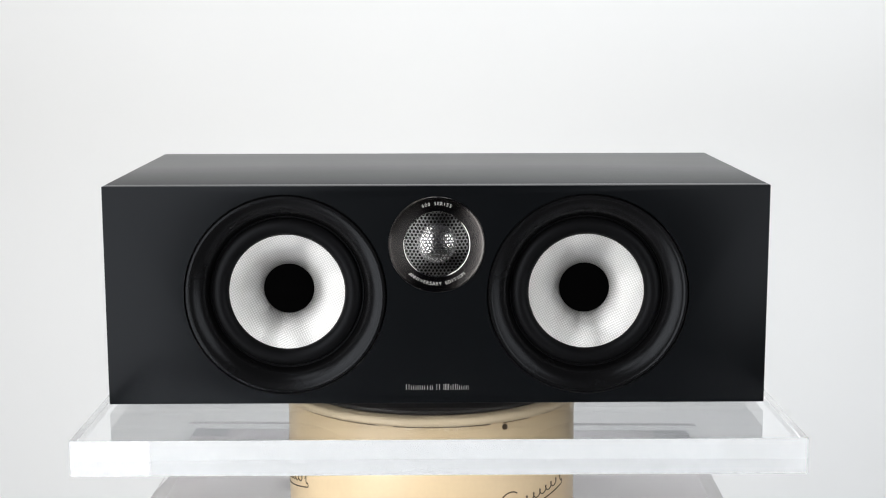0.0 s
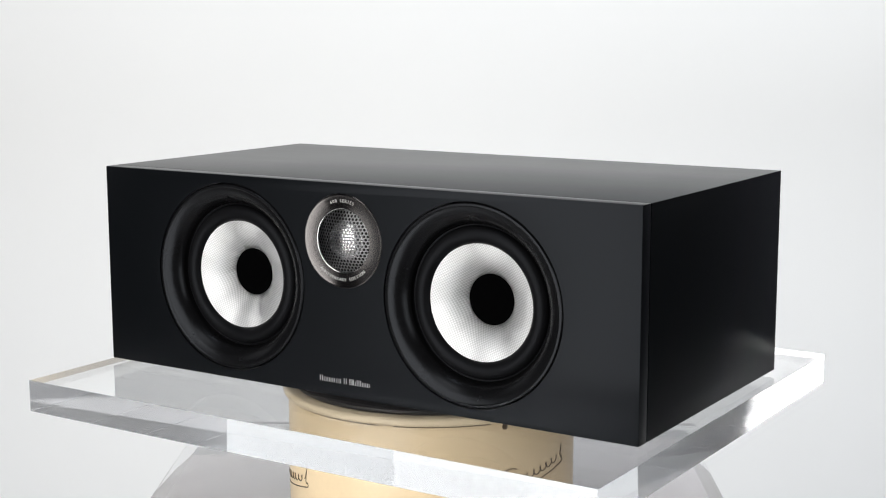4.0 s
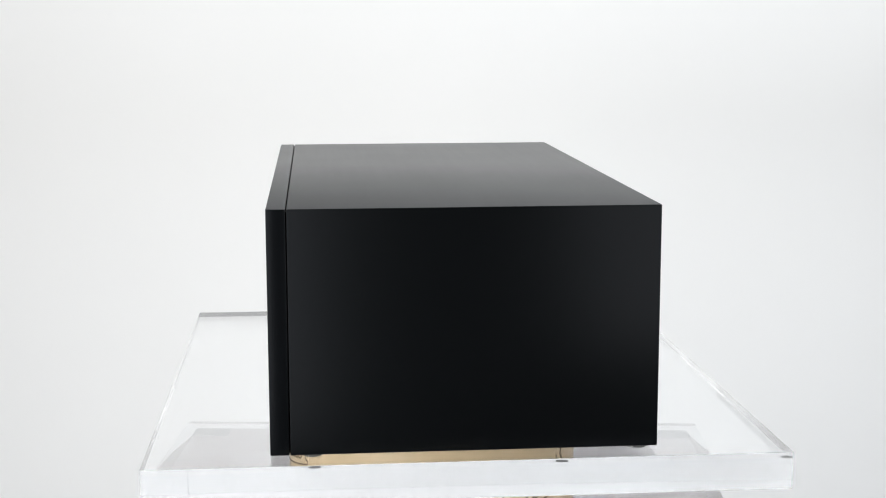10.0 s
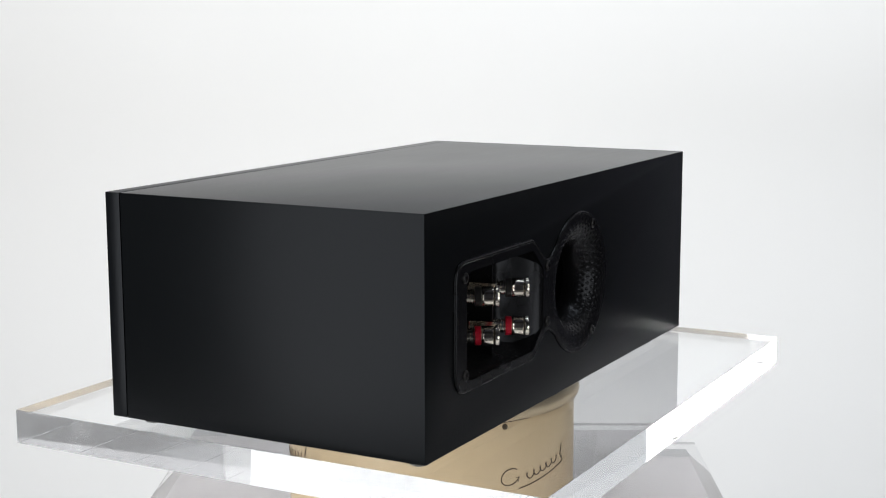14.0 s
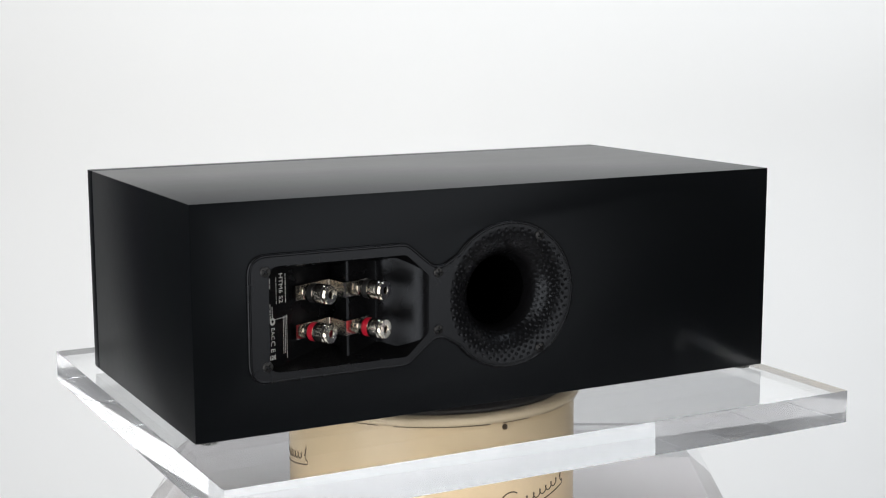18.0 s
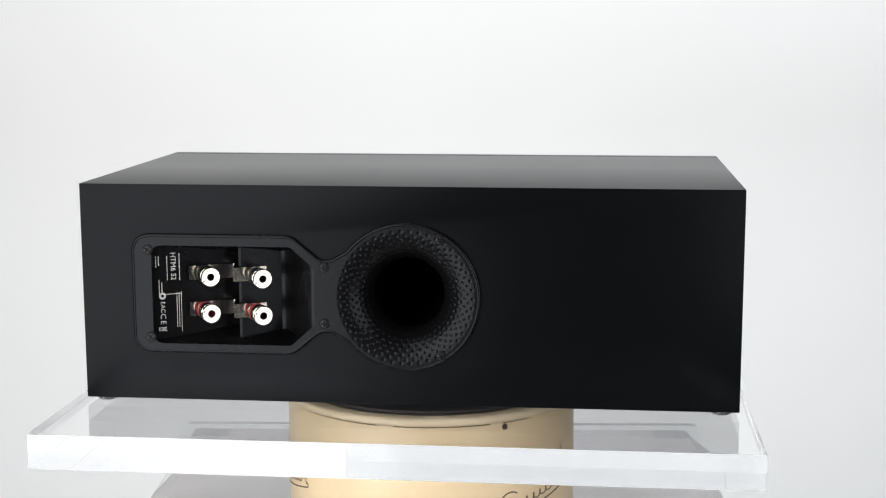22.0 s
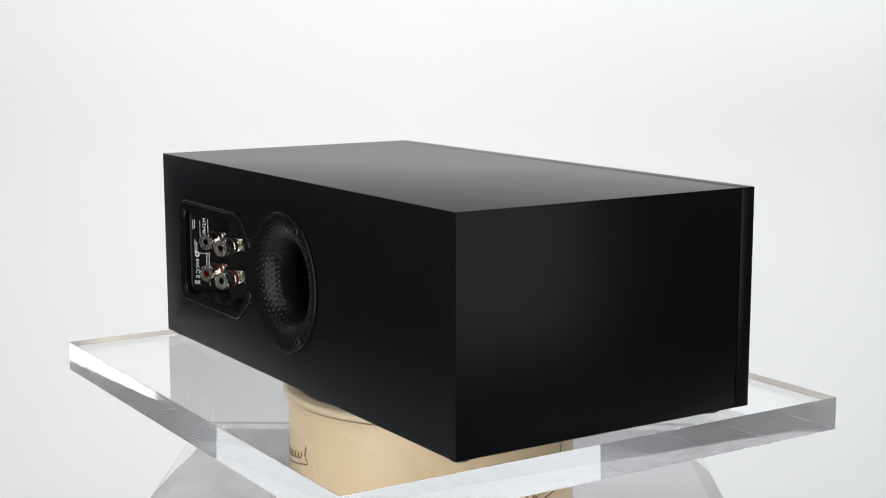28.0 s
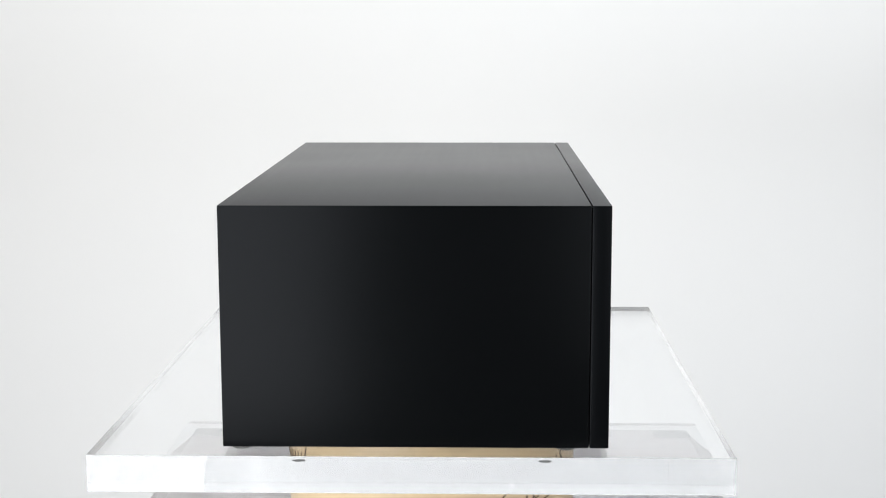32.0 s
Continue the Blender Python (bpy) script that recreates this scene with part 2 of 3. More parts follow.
def sweep():
    """White paper hung behind the stand and curving out on to the floor."""
    bm = bmesh.new()
    path = [(-0.60, GROUND + 0.004), (-0.4, GROUND + 0.004)]
    for k in range(0, 33):
        a = math.pi / 2 * k / 32
        path.append((0.82 + 0.6 * math.sin(a), GROUND + 0.604 - 0.6 * math.cos(a)))
    path.append((1.42, 2.3))
    cols = []
    for y, z in path:
        cols.append([bm.verts.new((x, y, z)) for x in (-1.10, -0.6, 0, 0.6, 0.85)])
    for a, b in zip(cols, cols[1:]):
        for k in range(4):
            bm.faces.new((a[k], a[k + 1], b[k + 1], b[k]))
    return bm


paper = part("backdrop", sweep(), PAPER)
tagged(paper, "seamless white paper hung behind the stand", "backdrop", kind="structure")
part("speck", lathe([(0.0013, 0), (0.0011, 0.0002), (0, 0.0003)], 12), INK, paper, "tiny dark speck", at=pose(0.6402, 1.1284, -0.4127, 30.9, 0, 0))
for name, lo, hi in (("wall_west", (-3.3, -3.5, LOW), (-3.2, 2.0, 2.7)), ("wall_east", (3.2, -3.5, LOW), (3.3, 2.0, 2.7)),
                     ("wall_south", (-3.3, -3.6, LOW), (3.3, -3.5, 2.7)), ("wall_north", (-3.3, 2.0, LOW), (3.3, 2.1, 2.7))):
    tagged(part(name, box(lo, hi), WALL), "plain dark grey studio wall", "wall", kind="structure")
tagged(part("ceiling", box((-3.3, -3.6, 2.7), (3.3, 2.1, 2.8)), WALL), "plain dark grey studio ceiling", "ceiling", kind="structure")
# platform is out of view, added as a pale bounce for the acrylic edges
tagged(part("platform", box((-1.5, -0.62, LOW), (1.5, 1.40, GROUND)), DECK), "unseen grey platform added under the stand to bounce light", "platform", kind="structure")
tagged(part("floor", box((-3.3, -3.6, LOW - 0.1), (3.3, 2.1, LOW)), CARPET), "plain dark grey studio floor", "floor", kind="structure")


# ---- stand: lower slab, drum, turning disc, acrylic plate ----
def lower_slab():
    thing = new("pedestal_base")
    thing.matrix_basis = pose(0.003, 0.0235, FLOOR, 0, 0, -1.7)
    top = part("slab", box((-0.2508, -0.2123, 0.002), (0.2508, 0.2123, 0.0155), 0.0006, 2), ACRYLIC, thing)
    top.visible_shadow = False
    # edge faces take the grey that imitates the refracted dark floor
    top.data.materials.append(GREYED)
    for face in top.data.polygons:
        face.material_index = 0 if abs(face.normal.z) > 0.5 else 1
    for sx in (-1, 1):
        for sy in (-1, 1):
            x, y = sx * 0.222, sy * 0.185
            part("pad", box((x - 0.017, y - 0.012, 0), (x + 0.017, y + 0.012, 0.0019), 0.0004, 1), PAD, thing, "small grey pad")
    return tagged(thing, "clear acrylic base slab lying on a pale grey plinth", "base slab")


lower_slab()
plinth = part("plinth", box((-0.238, -0.2, GROUND + 0.002), (0.238, 0.2, FLOOR), 0.002, 2), PLINTH, at=pose(0.003, 0.0235, 0, 0, 0, -1.7))
tagged(plinth, "pale lilac-grey painted plinth under the clear slab", "plinth")
BASE_TOP = FLOOR + 0.0155
DRUM_R, DRUM_TOP = 0.1166, -0.0335


def drum():
    thing = new("drum")
    thing.location = (0, 0, BASE_TOP)
    h = DRUM_TOP - BASE_TOP
    body = [(0, 0.0), (0.112, 0.0), (0.1145, 0.001), (DRUM_R, 0.004), (DRUM_R, h - 0.007), (DRUM_R - 0.001, h - 0.006), (DRUM_R - 0.001, h - 0.004), (0, h - 0.004)]
    part("body", lathe(body, 160), CREAM, thing)
    bead = [(0.110, h - 0.006)]
    for k in range(13):
        a = -math.pi / 2 + math.pi * k / 12
        bead.append((0.1178 + 0.0032 * math.cos(a), h - 0.0032 + 0.0032 * math.sin(a)))
    bead.append((0.110, h))
    part("rolled_rim", lathe(bead, 160, True), RIM, thing, "worn cream rolled rim with dark scuffs")
    for start, end in ((-62, -20), (-14, 22), (27, 40), (46, 70), (120, 200)):
        line = [(math.sin(math.radians(g)) * 0.1173, -math.cos(math.radians(g)) * 0.1173, h - 0.0070) for g in range(start, end + 1, 2)]
        part("rim_scuff", tube(line, 0.00035, 5), INK, thing, "thin dark scuff under the rim")
    a = math.radians(28)
    rivet = lathe([(0.0022, 0), (0.0022, 0.001), (0.0015, 0.0018), (0, 0.002)], 16)
    part("rivet", rivet, INK, thing, "small dark rivet", at=Matrix.Translation((math.sin(a) * DRUM_R, -math.cos(a) * DRUM_R, h - 0.0105)) @ pose(0, 0, 0, 90, 0, 28))
    # flowing painted mark, twice round the side: a tall open loop, a run of waves, a long up-stroke and a swash below
    def on_side(points):
        return [(math.sin(math.radians(g)) * DRUM_R, -math.cos(math.radians(g)) * DRUM_R, z - BASE_TOP) for g, z in points]

    for end in (61.0, -56.5):
        start = end - 34.5
        loop = [(start + 4.2 + 4.0 * math.cos(math.radians(a)), -0.0835 + 0.0062 * math.sin(math.radians(a)) + 0.0008 * math.cos(math.radians(a))) for a in range(40, 331, 10)]
        loop += [(start + 8.3, -0.0848), (start + 6.6, -0.0850), (start + 8.3, -0.0850), (start + 7.9, -0.0885)]
        waves = []
        for k in range(101):
            s = k / 100
            a = s * 2 * math.pi * 5.5
            waves.append((start + 11.2 + 19.5 * s + 0.9 * math.cos(a), -0.0862 + 0.0068 * s + 0.0026 * math.sin(a) * (1.05 - 0.15 * s)))
        rise = [(end - 2.0, -0.0795 + 0.0010), (end - 1.4, -0.0765), (end - 0.4, -0.0700), (end - 0.8, -0.0740), (end - 1.2, -0.0800), (end - 0.6, -0.0815), (end + 0.3, -0.0808)]
        swash = []
        for k in range(31):
            s = k / 30
            swash.append((start + 8.2 + 26.0 * s, -0.0938 + 0.0092 * s ** 1.25))
        swash += [(end + 0.5, -0.0838), (end + 0.6, -0.0825), (end + 0.1, -0.0815), (end - 0.9, -0.0812)]
        part("painted_mark", merged([tube(on_side(p), 0.00052, 6) for p in (loop, waves, rise, swash)]), INK, thing, "flowing dark brown painted mark")
    return tagged(thing, "round cream enamelled metal tin used as a pedestal", "drum")


drum()

disc = part("turning_disc", lathe([(0, -0.0333), (0.108, -0.0333), (0.1105, -0.0329), (0.1112, -0.0315), (0.1105, -0.0300), (0.108, -0.0295), (0, -0.0295)], 128), PLATTER)
tagged(disc, "black round turning disc on top of the cream tin", "turntable")

plate = new("acrylic_plate")
slab = box((0.0053 - 0.2508, 0.0061 - 0.2123, -0.0293), (0.0053 + 0.2508, 0.0061 + 0.2123, -0.0043), 0.00015, 1)
slab_ob = part("slab", slab, ACRYLIC, plate)
slab_ob.data.materials.append(SAWN)
for face in slab_ob.data.polygons:
    face.material_index = 0 if abs(face.normal.z) > 0.5 else 1
slab_ob.visible_shadow = False
tagged(plate, "thick clear acrylic plate with polished sawn edges", "plate")

# small chips and scratches on the sawn edges
chips = random.Random(5)
for k in range(14):
    side, along, z = k % 4, chips.uniform(-0.22, 0.22), chips.uniform(-0.027, -0.007)
    wide, high = chips.uniform(0.0006, 0.0022), chips.uniform(0.00015, 0.0003)
    turn = (0, 90, 180, -90)[side]
    half = 0.2123 if side % 2 == 0 else 0.2508
    at = pose(0.0053, 0.0061, z, 0, 0, turn) @ Matrix.Translation((along * (1.0 if side % 2 == 0 else 0.85), -half - 0.00005, 0)) @ pose(0, 0, 0, 0, chips.uniform(-35, 35), 0)
    part("chip", box((-wide / 2, -0.00004, -high / 2), (wide / 2, 0.00004, high / 2)), CHIP, plate, at=at)

# ---- the loudspeaker ----
OX, OY, H = 0.0041, 0.0028, 0.1595
XL, XR, YF, YB = OX - 0.24, OX + 0.24, OY - 0.1269, OY + 0.1269
ZC = H / 2
speaker = new("loudspeaker")
tagged(speaker, "black centre-channel loudspeaker with two silver cones, on small clear feet", "loudspeaker")


def front(x, z, depth=0.0):
    """Pose of a part on the front face; its own z points out of the baffle."""
    return Matrix.Translation((OX + x, YF + depth, z)) @ pose(0, 0, 0, 90, 0, 0)


def rear(u, v, out=0.0):
    """Pose of a part on the rear face; own x runs with u, own y up, own z out."""
    return Matrix.Translation((OX - u, YB + out, ZC + v)) @ pose(0, 0, 0, 90, 0, 180)


WX, WR = 0.1098, 0.0730
TWEETER = (0.0, 0.1168)


def cylinder(r, lo, hi, segs=96):
    return lathe([(0, lo), (r, lo), (r, hi), (0, hi)], segs)


def rounded(points, segs=8):
    """Rounds each corner of (x, y, radius) points."""
    out = []
    n = len(points)
    for i in range(n):
        p, a, b = Vector(points[i][:2]), Vector(points[i - 1][:2]), Vector(points[(i + 1) % n][:2])
        r = points[i][2]
        if r <= 0:
            out.append(tuple(p))
            continue
        da, db = (a - p).normalized(), (b - p).normalized()
        half = math.acos(max(-1, min(1, da.dot(db)))) / 2
        t = min(r / math.tan(half), (a - p).length * 0.49, (b - p).length * 0.49)
        p0, p1 = p + da * t, p + db * t
        for k in range(segs + 1):
            s = k / segs
            out.append(tuple(p0.lerp(p, s).lerp(p.lerp(p1, s), s)))
    return out


PANEL_T = 0.0124
BOTTOM = -0.0009
baffle = box((XL, YF, BOTTOM), (XR, YF + PANEL_T, H), 0.0006, 2)
holes = [moved(cylinder(WR + 0.0006, -0.05, 0.05, 128), front(s * WX, ZC)) for s in (-1, 1)]
holes.append(moved(cylinder(0.0351, -0.05, 0.05, 96), front(*TWEETER)))
part("front_baffle", cut(baffle, holes), BAFFLE, speaker, "black satin front baffle")
gap = box((XL + 0.0016, YF + PANEL_T - 0.0004, BOTTOM + 0.0016), (XR - 0.0016, YF + PANEL_T + 0.0018, H - 0.0016))
part("shadow_gap", cut(gap, [moved(cylinder(r, -0.05, 0.05, 96), front(x, z)) for r, x, z in ((WR, -WX, ZC), (WR, WX, ZC), (0.0351, *TWEETER))]), GROOVE, speaker)
body = cut(box((XL, YF + PANEL_T + 0.0007, BOTTOM), (XR, YB, H), 0.0006, 2), [
    moved(cylinder(WR - 0.001, -0.09, 0.02, 64), front(s * WX, ZC)) for s in (-1, 1)] + [
    moved(cylinder(0.034, -0.05, 0.02, 64), front(*TWEETER)),
    moved(prism([(-0.189, -0.0395), (-0.0845, -0.0395), (-0.0655, -0.0228), (-0.0655, 0.0203), (-0.0845, 0.0365), (-0.189, 0.0365)], -0.05, 0.02), rear(0, 0)),
    moved(cylinder(0.0495, -0.075, 0.02, 64), rear(0.0, -0.001)),
    moved(cylinder(0.0225, -0.185, -0.02, 48), rear(0.0, -0.001))])
part("cabinet", body, SATIN, speaker, "black vinyl-wrapped cabinet")


def woofer(side):
    x = side * WX
    rim = [(WR - 0.0002, -0.006), (WR - 0.0002, -0.0008), (WR - 0.001, 0.0003), (WR - 0.0024, 0.0004), (WR - 0.0032, -0.0002)]
    for k in range(1, 15):
        s = k / 14
        rim.append((0.0702 - 0.0130 * math.sin(s * math.pi / 2) ** 1.1, -0.0002 - 0.0135 * (1 - math.cos(s * math.pi / 2)) ** 0.9))
    rim += [(0.0566, -0.0145), (0.0566, -0.020)]
    w = part("woofer", lathe(rim, 128), PLASTIC, speaker, "black flared woofer surround ring", at=front(x, ZC))
    roll = [(0.0568, -0.0150), (0.0562, -0.0140), (0.0553, -0.0142)]
    for k in range(17):
        a = math.pi * k / 16
        roll.append((0.0490 + 0.0062 * math.cos(a), -0.0145 + 0.0052 * math.sin(a)))
    roll += [(0.0420, -0.0147), (0.0412, -0.0150)]
    part("rubber_surround", lathe(roll, 128), RUBBER, w, "black half-roll rubber surround")
    cone = []
    for k in range(19):
        s = k / 18
        cone.append((0.0424 - 0.0242 * s, -0.0142 - 0.0160 * (0.34 * s + 0.66 * s ** 3)))
    part("cone", lathe(cone, 128), WOVEN, w, "silver woven cone")
    cap = [(0.0186, -0.0310)]
    for k in range(9):
        a = math.pi / 2 * k / 8
        cap.append((0.0186 * math.cos(a), -0.0296 + 0.0036 * math.sin(a)))
    part("dust_cap", lathe(cap, 64), CAP, w, "matt black dust cap")
    return w


for side in (-1, 1):
    woofer(side)


def tweeter():
    ring = [(0.0349, -0.006), (0.0349, 0.0002), (0.0344, 0.0007), (0.0338, 0.0007)]
    for k in range(9):
        s = k / 8
        ring.append((0.0335 - 0.0095 * s, 0.0006 - 0.0007 * s - 0.0002 * math.sin(s * math.pi)))
    ring += [(0.0237, -0.004), (0.0237, -0.006)]
    t = part("tweeter", lathe(ring, 128), RING, speaker, "turned gunmetal tweeter ring", at=front(*TWEETER))
    part("inner_rim", lathe([(0.0242 + 0.0007 * math.cos(k * math.pi / 4), -0.0012 + 0.0007 * math.sin(k * math.pi / 4)) for k in range(8)], 96, True), STEEL, t, "polished inner rim")
    part("backing", lathe([(0, -0.0075), (0.0236, -0.0075), (0.0238, -0.003)], 64), GROOVE, t)
    part("dome", lathe([(0.0168 * math.cos(k * math.pi / 24), -0.0072 + 0.0098 * math.sin(k * math.pi / 24)) for k in range(13)], 64), DOME, t, "silver tweeter dome")
    bm = bmesh.new()
    pitch, rmax = 0.00275, 0.0236
    bulge = lambda x, y: 0.0052 * (1 - (x * x + y * y) / rmax ** 2) - 0.0012
    n = 11
    for i in range(-n, n + 1):
        for j in range(-n, n + 1):
            cx, cy = (i + 0.5 * (j % 2)) * pitch, j * pitch * 0.8660254
            if math.hypot(cx, cy) > rmax + 0.0008:
                continue
            rings = []
            for rad, drop in ((pitch / math.sqrt(3), 0), (pitch * 0.44, 0), (pitch * 0.42, 0.0005)):
                vs = []
                for k in range(6):
                    a = math.radians(30 + 60 * k)
                    x, y = cx + rad * math.cos(a), cy + rad * math.sin(a)
                    r = math.hypot(x, y)
                    if r > rmax:
                        x, y = x * rmax / r, y * rmax / r
                    vs.append(bm.verts.new((x, y, bulge(x, y) - drop)))
                rings.append(vs)
            for a, b in zip(rings, rings[1:]):
                for k in range(6):
                    m = (k + 1) % 6
                    bm.faces.new((a[k], a[m], b[m], b[k]))
    bmesh.ops.remove_doubles(bm, verts=bm.verts, dist=0.00004)
    part("mesh_grille", bm, MESH, t, "domed perforated metal grille")
    part("lettering", moved(arc_words("600 SERIES", 0.0034, 0.0297, 4.35), Matrix.Translation((0, 0, 0.0004))), PRINT, t, "small printed words")
    part("lettering", moved(arc_words("ANNIVERSARY EDITION", 0.0034, 0.0287, 4.6, True), Matrix.Translation((0, 0, 0.0006))), PRINT, t, "small printed words")


tweeter()

# maker's mark: a row of plain thin bars, two or three to each character
CAP_H, LOW_H = 0.0043, 0.0031
signs = ((2.6, CAP_H, 2), (2.4, LOW_H, 2), (3.6, LOW_H, 3), (2.3, LOW_H, 2), (1.4, LOW_H, 1), (2.1, LOW_H, 2), (0.6, 0, 0), (2.5, CAP_H, 2), (0.6, 0, 0),
         (4.0, CAP_H, 4), (0.6, LOW_H, 1), (0.6, CAP_H, 1), (2.0, CAP_H, 2), (0.6, LOW_H, 1), (2.2, LOW_H, 2), (2.0, LOW_H, 2))
total = sum(w for w, h, n in signs) + 1.05 * (len(signs) - 1)
place = -total / 2
for wide, tall, bars in signs:
    for k in range(bars):
        x = (place + (0.3 + k * (wide - 0.6) / (bars - 1) if bars > 1 else wide / 2)) * 0.001
        part("mark_bar", box((-0.00021, 0, 0), (0.00021, tall, 0.00012)), SILVERPRINT, speaker, at=front(x, 0.0092))
    place += wide + 1.05

# ---- rear: terminal panel, port, posts ----
PORT_U, PORT_V, PORT_R = 0.0002, -0.001, 0.0530
arc = [(PORT_U + PORT_R * math.cos(math.radians(a)), PORT_V + PORT_R * math.sin(math.radians(a)), 0) for a in range(142, -143, -4)]
outline = rounded([(-0.2005, -0.0435, 0.013), (-0.2005, 0.0420, 0.013), (-0.0835, 0.0420, 0.012), (-0.0590, 0.0215, 0.014)] + arc
                  + [(-0.0590, -0.0235, 0.014), (-0.0835, -0.0435, 0.012)])
inner = rounded([(-0.1870, -0.0380, 0.008), (-0.1870, 0.0350, 0.008), (-0.084, 0.0350, 0.006), (-0.0665, 0.0195, 0.004), (-0.0665, -0.0220, 0.004), (-0.084, -0.0380, 0.006)])
panel = cut(prism(outline, -0.001, 0.0020), [prism(inner, -0.02, 0.02), moved(cylinder(0.0505, -0.02, 0.02, 96), Matrix.Translation((PORT_U, PORT_V, 0)))])
tray = part("terminal_panel", panel, PLASTIC, speaker, "black moulded terminal panel", at=rear(0, 0), angle=50)


def lip(points, z, r):
    return tube([(x, y, z) for x, y in points], r, 12, True)


part("lip", lip(outline, 0.0006, 0.0017), PLASTIC, tray, "rounded panel edge")


def recess():
    line = [(-0.1895, -0.0006), (-0.1875, -0.0035), (-0.1270, -0.0315), (-0.1250, -0.0105), (-0.1232, -0.0105), (-0.0960, -0.0245)]
    for k in range(1, 15):
        q = k / 14
        line.append((-0.0960 + 0.0296 * q, -0.0245 + 0.0258 * q * q * (3 - 2 * q)))
    bm = bmesh.new()
    narrow = lambda u: 0.0160 * min(1, max(0, u + 0.084) / 0.0170)
    low = [bm.verts.new((u, -0.0385 - 0.31 * min(w, 0) + narrow(u), w)) for u, w in line]
    high = [bm.verts.new((u, 0.0355 + 0.31 * min(w, 0) - narrow(u), w)) for u, w in line]
    edge_low = [bm.verts.new((u, -0.0390 + narrow(u), -0.0006)) for u, w in line]
    edge_high = [bm.verts.new((u, 0.0360 - narrow(u), -0.0006)) for u, w in line]
    for k in range(len(line) - 1):
        for p, q in ((low, high), (edge_low, low), (high, edge_high)):
            bm.faces.new((p[k], p[k + 1], q[k + 1], q[k]))
    return bm


part("recess", recess(), PLASTIC, tray, "black stepped recess", angle=25)
TILT = math.degrees(math.atan2(0.028, 0.0605))


def fluted(profile, flutes, depth):
    """Turned profile of (radius, z) with shallow flutes along its wide part."""
    bm, rings, n = bmesh.new(), [], flutes * 4
    widest = max(r for r, z in profile)
    for r, z in profile:
        ring = []
        for k in range(n):
            rr = r * (1 - depth) if k % 4 == 0 and r > 0.93 * widest else r
            ring.append(bm.verts.new((rr * math.cos(2 * math.pi * k / n), rr * math.sin(2 * math.pi * k / n), z)))
        rings.append(ring)
    for a, b in zip(rings, rings[1:]):
        for k in range(n):
            bm.faces.new((a[k], a[(k + 1) % n], b[(k + 1) % n], b[k]))
    return bm


def binding_post(u, w, v, band):
    """Nut and washer, coloured band, fluted barrel, then a notched end cap with its socket."""
    at = rear(u, v, w) @ pose(0, 0, 0, 0, TILT + 5, 0)
    base = [(0, 0), (0.0056, 0), (0.0056, 0.0028), (0.0046, 0.0030), (0.0046, 0.0046), (0.0053, 0.0048), (0.0053, 0.0066), (0.0044, 0.0070), (0.0044, 0.0080), (0, 0.0080)]
    p = part("binding_post", lathe(base, 32), NICKEL, speaker, "nickel-plated binding post", at=at)
    part("colour_band", lathe([(0.0043, 0.0078), (0.0062, 0.0078), (0.0066, 0.0082), (0.0066, 0.0118), (0.0062, 0.0121), (0.0043, 0.0121)], 32, True), band, p)
    barrel = [(0.0040, 0.0122), (0.0064, 0.0122), (0.0067, 0.0126), (0.0068, 0.0150), (0.0068, 0.0200), (0.0063, 0.0206), (0.0040, 0.0206)]
    part("barrel", lathe(barrel, 40), NICKEL, p, "turned nickel barrel")
    part("neck", lathe([(0.0058, 0.0206), (0.0058, 0.0216)], 32), SMOKE, p, "dark groove")
    cap = fluted([(0.0028, 0.0215), (0.0066, 0.0215), (0.0071, 0.0219), (0.0071, 0.0236), (0.0066, 0.0243), (0.0028, 0.0243), (0.0026, 0.0240), (0.0026, 0.0215), (0.0028, 0.0215)], 16, 0.03)
    bmesh.ops.remove_doubles(cap, verts=cap.verts, dist=0.000005)
    notch = 25 if v > 0 else -20
    cap = cut(cap, [moved(box((0.0052, -0.0008, 0.0228), (0.0082, 0.0008, 0.0260)), pose(0, 0, 0, 0, 0, notch + 180 * k)) for k in (0, 1)])
    part("end_cap", cap, NICKEL, p, "notched nickel end cap")
    part("socket", lathe([(0.0027, 0.0240), (0.0026, 0.0150), (0, 0.0150)], 24), SOCKET_RED if band is RED and u < -0.13 else SMOKE, p)


for v, band in ((0.0122, BLACKBAND), (-0.0150, RED)):
    binding_post(-0.1545, -0.0178, v, band)
    binding_post(-0.1150, -0.0140, v, band)
    strip = [(-0.1630, -0.0115), (-0.1480, -0.0185), (-0.1330, -0.0254), (-0.1318, -0.0252), (-0.1285, -0.0075), (-0.1275, -0.0070), (-0.1190, -0.0108), (-0.1060, -0.0170)]
    bm = bmesh.new()
    sides = []
    for off in (0.0, 0.0009):
        for h in (-0.0048, 0.0056):
            sides.append([bm.verts.new((u + off * 0.4, h, w + off)) for u, w in strip])
    a, b, c, d = sides
    for k in range(len(strip) - 1):
        for p, q in ((a, b), (d, c), (b, d), (c, a)):
            bm.faces.new((p[k], p[k + 1], q[k + 1], q[k]))
    bm.faces.new((a[0], b[0], d[0], c[0]))
    bm.faces.new((a[-1], b[-1], d[-1], c[-1]))
    part("link_strip", bm, NICKEL, speaker, "bent nickel link strip", at=rear(0, v))


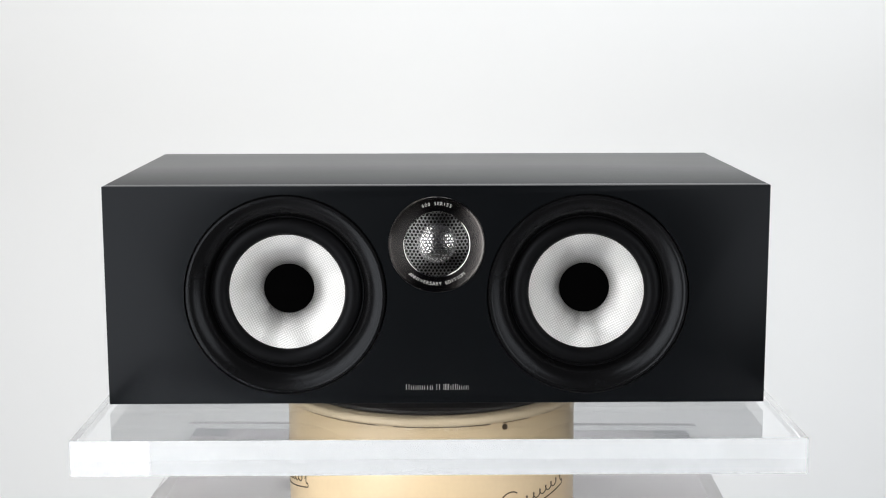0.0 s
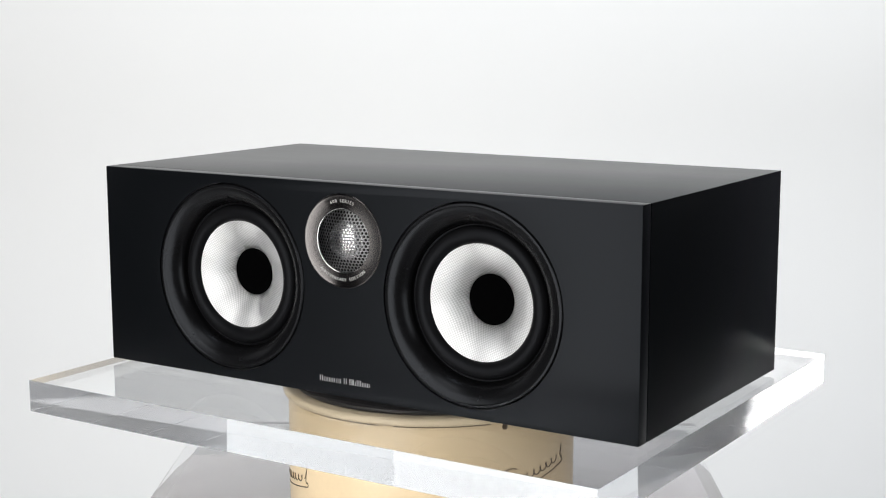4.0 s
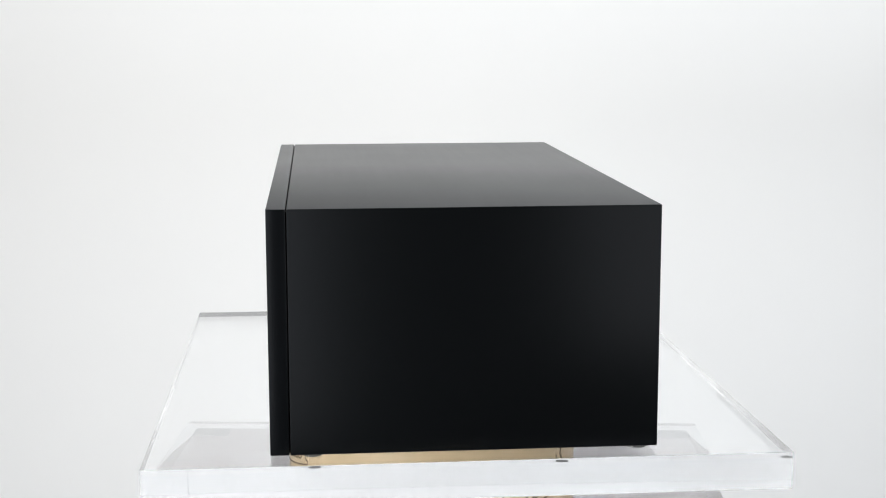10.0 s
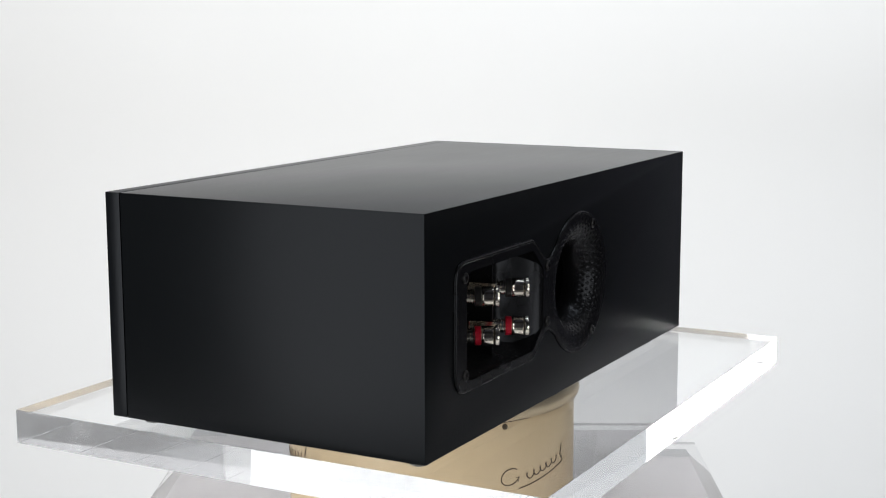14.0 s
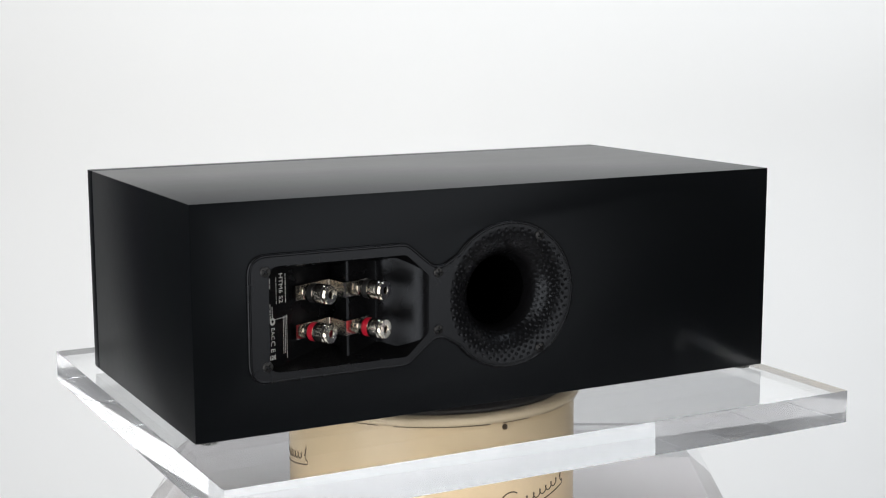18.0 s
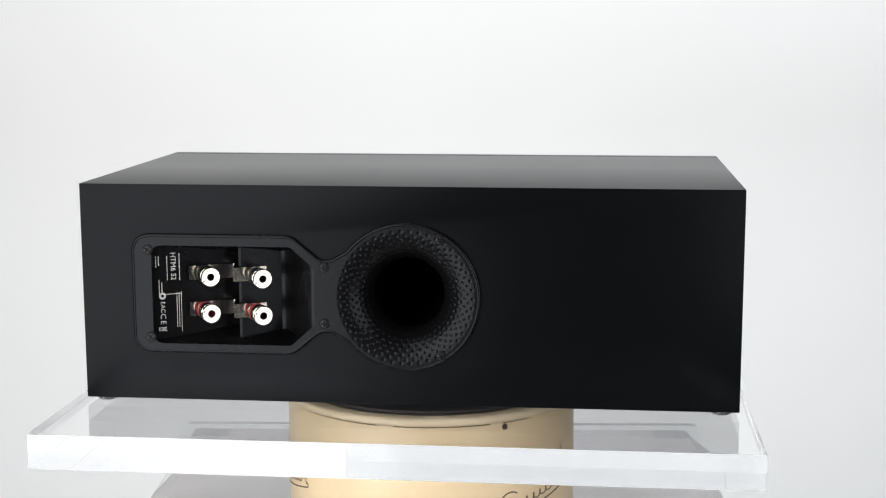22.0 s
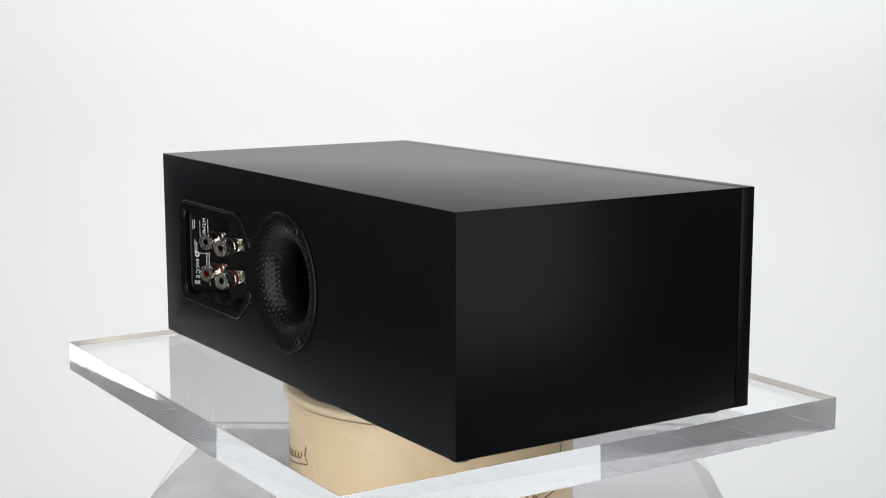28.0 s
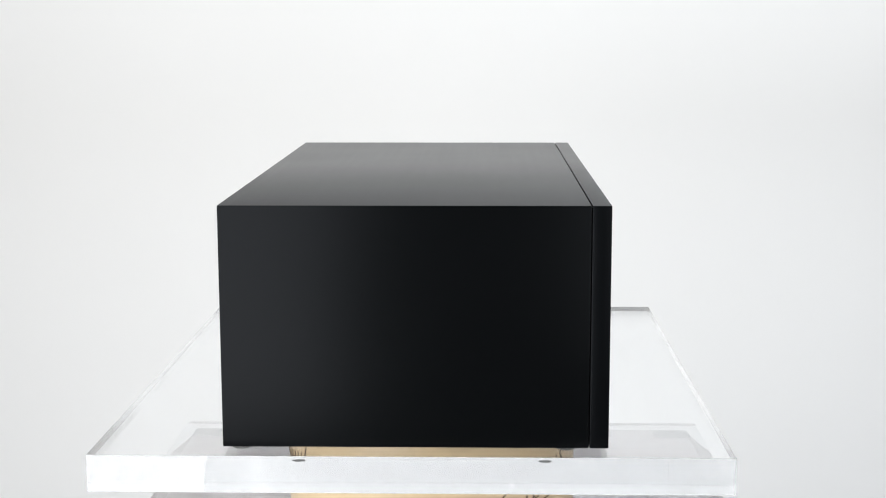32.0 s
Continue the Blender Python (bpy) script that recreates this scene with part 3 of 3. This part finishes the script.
def port():
    pu, pv = PORT_U, PORT_V
    rows_, cols = 72, 500
    outer, throat = 0.0508, 0.0260
    dimples = []
    for i in range(7):
        rr = 0.0485 - 0.0030 * i
        for k in range(46):
            a = 2 * math.pi * (k + 0.5 * (i % 2)) / 46
            dimples.append((rr * math.cos(a), rr * math.sin(a)))
    dimples = np.array(dimples)
    bm = bmesh.new()
    rings = []
    for i in range(rows_):
        s = i / (rows_ - 1)
        turn = math.pi / 2 * s
        r, z = outer - (outer - throat) * math.sin(turn), 0.0020 - 0.0250 * (1 - math.cos(turn))
        ang = np.arange(cols) * 2 * math.pi / cols
        xs, ys = r * np.cos(ang), r * np.sin(ang)
        near = np.min((xs[:, None] - dimples[None, :, 0]) ** 2 + (ys[:, None] - dimples[None, :, 1]) ** 2, axis=1)
        dip = 0.0006 * np.clip(1 - near / 0.00115 ** 2, 0, 1)
        rings.append([bm.verts.new((x, y, z - d)) for x, y, d in zip(xs.tolist(), ys.tolist(), dip.tolist())])
    for a, b in zip(rings, rings[1:]):
        for k in range(cols):
            bm.faces.new((a[k], a[(k + 1) % cols], b[(k + 1) % cols], b[k]))
    p = part("port", bm, PLASTIC, speaker, "dimpled black flared bass port", at=rear(pu, pv), angle=80)
    # the dark of the deep throat is put into its glossless near-black colour
    part("throat", lathe([(0.02605, -0.0225), (0.0256, -0.032), (0.0225, -0.05), (0.0205, -0.07), (0.0205, -0.18), (0, -0.18)], 64), CAP, p)


port()


def screw(u, v, out=0.0021):
    head = lathe([(0.0037, -0.0004), (0.0037, 0.0004), (0.0030, 0.0011), (0, 0.0014)], 24)
    head = cut(head, [box((-0.0025, -0.00055, -0.0003), (0.0025, 0.00055, 0.01)), box((-0.00055, -0.0025, -0.0003), (0.00055, 0.0025, 0.01))])
    part("screw", head, SCREW, speaker, "black cross-head screw", at=rear(u, v, out) @ pose(0, 0, 0, 0, 0, 20 + 300 * u))


for u, v in ((-0.1893, 0.0318), (-0.1888, -0.0332), (-0.0591, 0.0206), (-0.0591, -0.0208), (0.0251, 0.0415), (0.0259, -0.0431)):
    screw(u, v)

# printed panel on the sloping floor of the recess: own x runs down, own y across the slope
def label_pose(u, v):
    w = -0.0035 - (u + 0.1875) * 0.028 / 0.0605 + 0.0003
    return rear(u, v, w) @ pose(0, 0, 0, 0, TILT, 0) @ pose(0, 0, 0, 0, 0, -90)


part("lettering", glyphs("HTM6 S2", 0.0054), PRINT, speaker, "white printed model mark", at=label_pose(-0.1742, 0.0178))


def print_line(u, v, long, thick, gaps):
    """A line of small print as a broken row of bars, running down the slope."""
    bms, x, k = [], -long / 2, 0
    while x < long / 2:
        w = min(0.0012 + 0.0009 * ((k * 7 + gaps) % 4), long / 2 - x)
        bms.append(box((x, -thick / 2, 0), (x + w, thick / 2, 0.0001)))
        x += w + 0.00055
        k += 1
    part("print_line", merged(bms), PRINT, speaker, at=label_pose(u, v))


for u, v, long, thick, gaps in ((-0.1700, 0.0172, 0.020, 0.0007, 1), (-0.1782, 0.0165, 0.018, 0.0005, 2), (-0.1838, 0.0222, 0.007, 0.0007, 3), (-0.1856, 0.0215, 0.008, 0.0007, 0),
                                (-0.1820, 0.0020, 0.008, 0.0007, 1), (-0.1838, 0.0015, 0.013, 0.0007, 2), (-0.1692, -0.0165, 0.030, 0.0005, 3), (-0.1707, -0.0150, 0.026, 0.0005, 0), (-0.1722, -0.0150, 0.026, 0.0005, 1)):
    print_line(u, v, long, thick, gaps)
part("print_rule", box((-0.0085, -0.0002, 0), (0.0085, 0.0002, 0.0001)), PRINT, speaker, at=label_pose(-0.1765, -0.0030) @ pose(0, 0, 0, 0, 0, 90))
part("print_ring", lathe([(0.0011, 0), (0.0026, 0), (0.0026, 0.0001), (0.0011, 0.0001)], 24, True), PRINT, speaker, at=label_pose(-0.1818, -0.0042))
part("lettering", glyphs("EAC", 0.0046), PRINT, speaker, "white printed approval letters", at=label_pose(-0.1818, -0.0126))
part("lettering", glyphs("C", 0.0058), PRINT, speaker, "white printed approval letter", at=label_pose(-0.1818, -0.0194))
part("lettering", glyphs("E", 0.0058), PRINT, speaker, "white printed approval letter", at=label_pose(-0.1818, -0.0241))
# crossed bin: tapered outline, two crossing strokes, bar under it
bin_mark = [moved(box((-0.0003, -0.0026, 0), (0.0003, 0.0026, 0.0001)), pose(0, 0, k * 0.00012, 0, 0, a)) for k, a in enumerate((38, -38))]
bin_mark += [box((-0.0015, 0.0011, 0.0003), (0.0015, 0.0015, 0.0004)), box((-0.0013, -0.0017, 0.0003), (-0.0010, 0.0011, 0.0004)), box((0.0010, -0.0017, 0.0003), (0.0013, 0.0011, 0.0004)),
             box((-0.0011, -0.0020, 0.0003), (0.0011, -0.0017, 0.0004)), box((-0.0014, -0.0038, 0.0003), (0.0014, -0.0029, 0.0004))]
part("bin_symbol", merged(bin_mark), PRINT, speaker, "white crossed-out bin symbol", at=label_pose(-0.1813, -0.0290))

# feet
for sx in (-1, 1):
    for y in (YF + 0.0274, YB - 0.011):
        x = OX + sx * 0.2278
        part("foot", lathe([(0, -0.0043), (0.0060, -0.0043), (0.0070, -0.0036), (0.0074, -0.0004), (0.0072, 0.0001), (0, 0.0001)], 32), FOOT, speaker, "small clear plastic foot", at=Matrix.Translation((x, y, 0)))


def motions():
    """One slow clockwise turn of disc, plate and loudspeaker together."""
    turns = ((0.0, 0.05), (2.0, -16.34), (4.0, -33.30), (7.0, -59.45), (9.0, -76.76), (11.0, -93.95), (13.0, -110.61), (16.5, -139.54), (19.0, -160.95),
             (21.3, -180.41), (23.0, -195.03), (25.0, -212.20), (28.0, -237.93), (32.0, -271.97))
    for thing in (disc, plate, speaker):
        walk(thing, [(t, pose(0, 0, 0, 0, 0, a)) for t, a in turns])


motions()
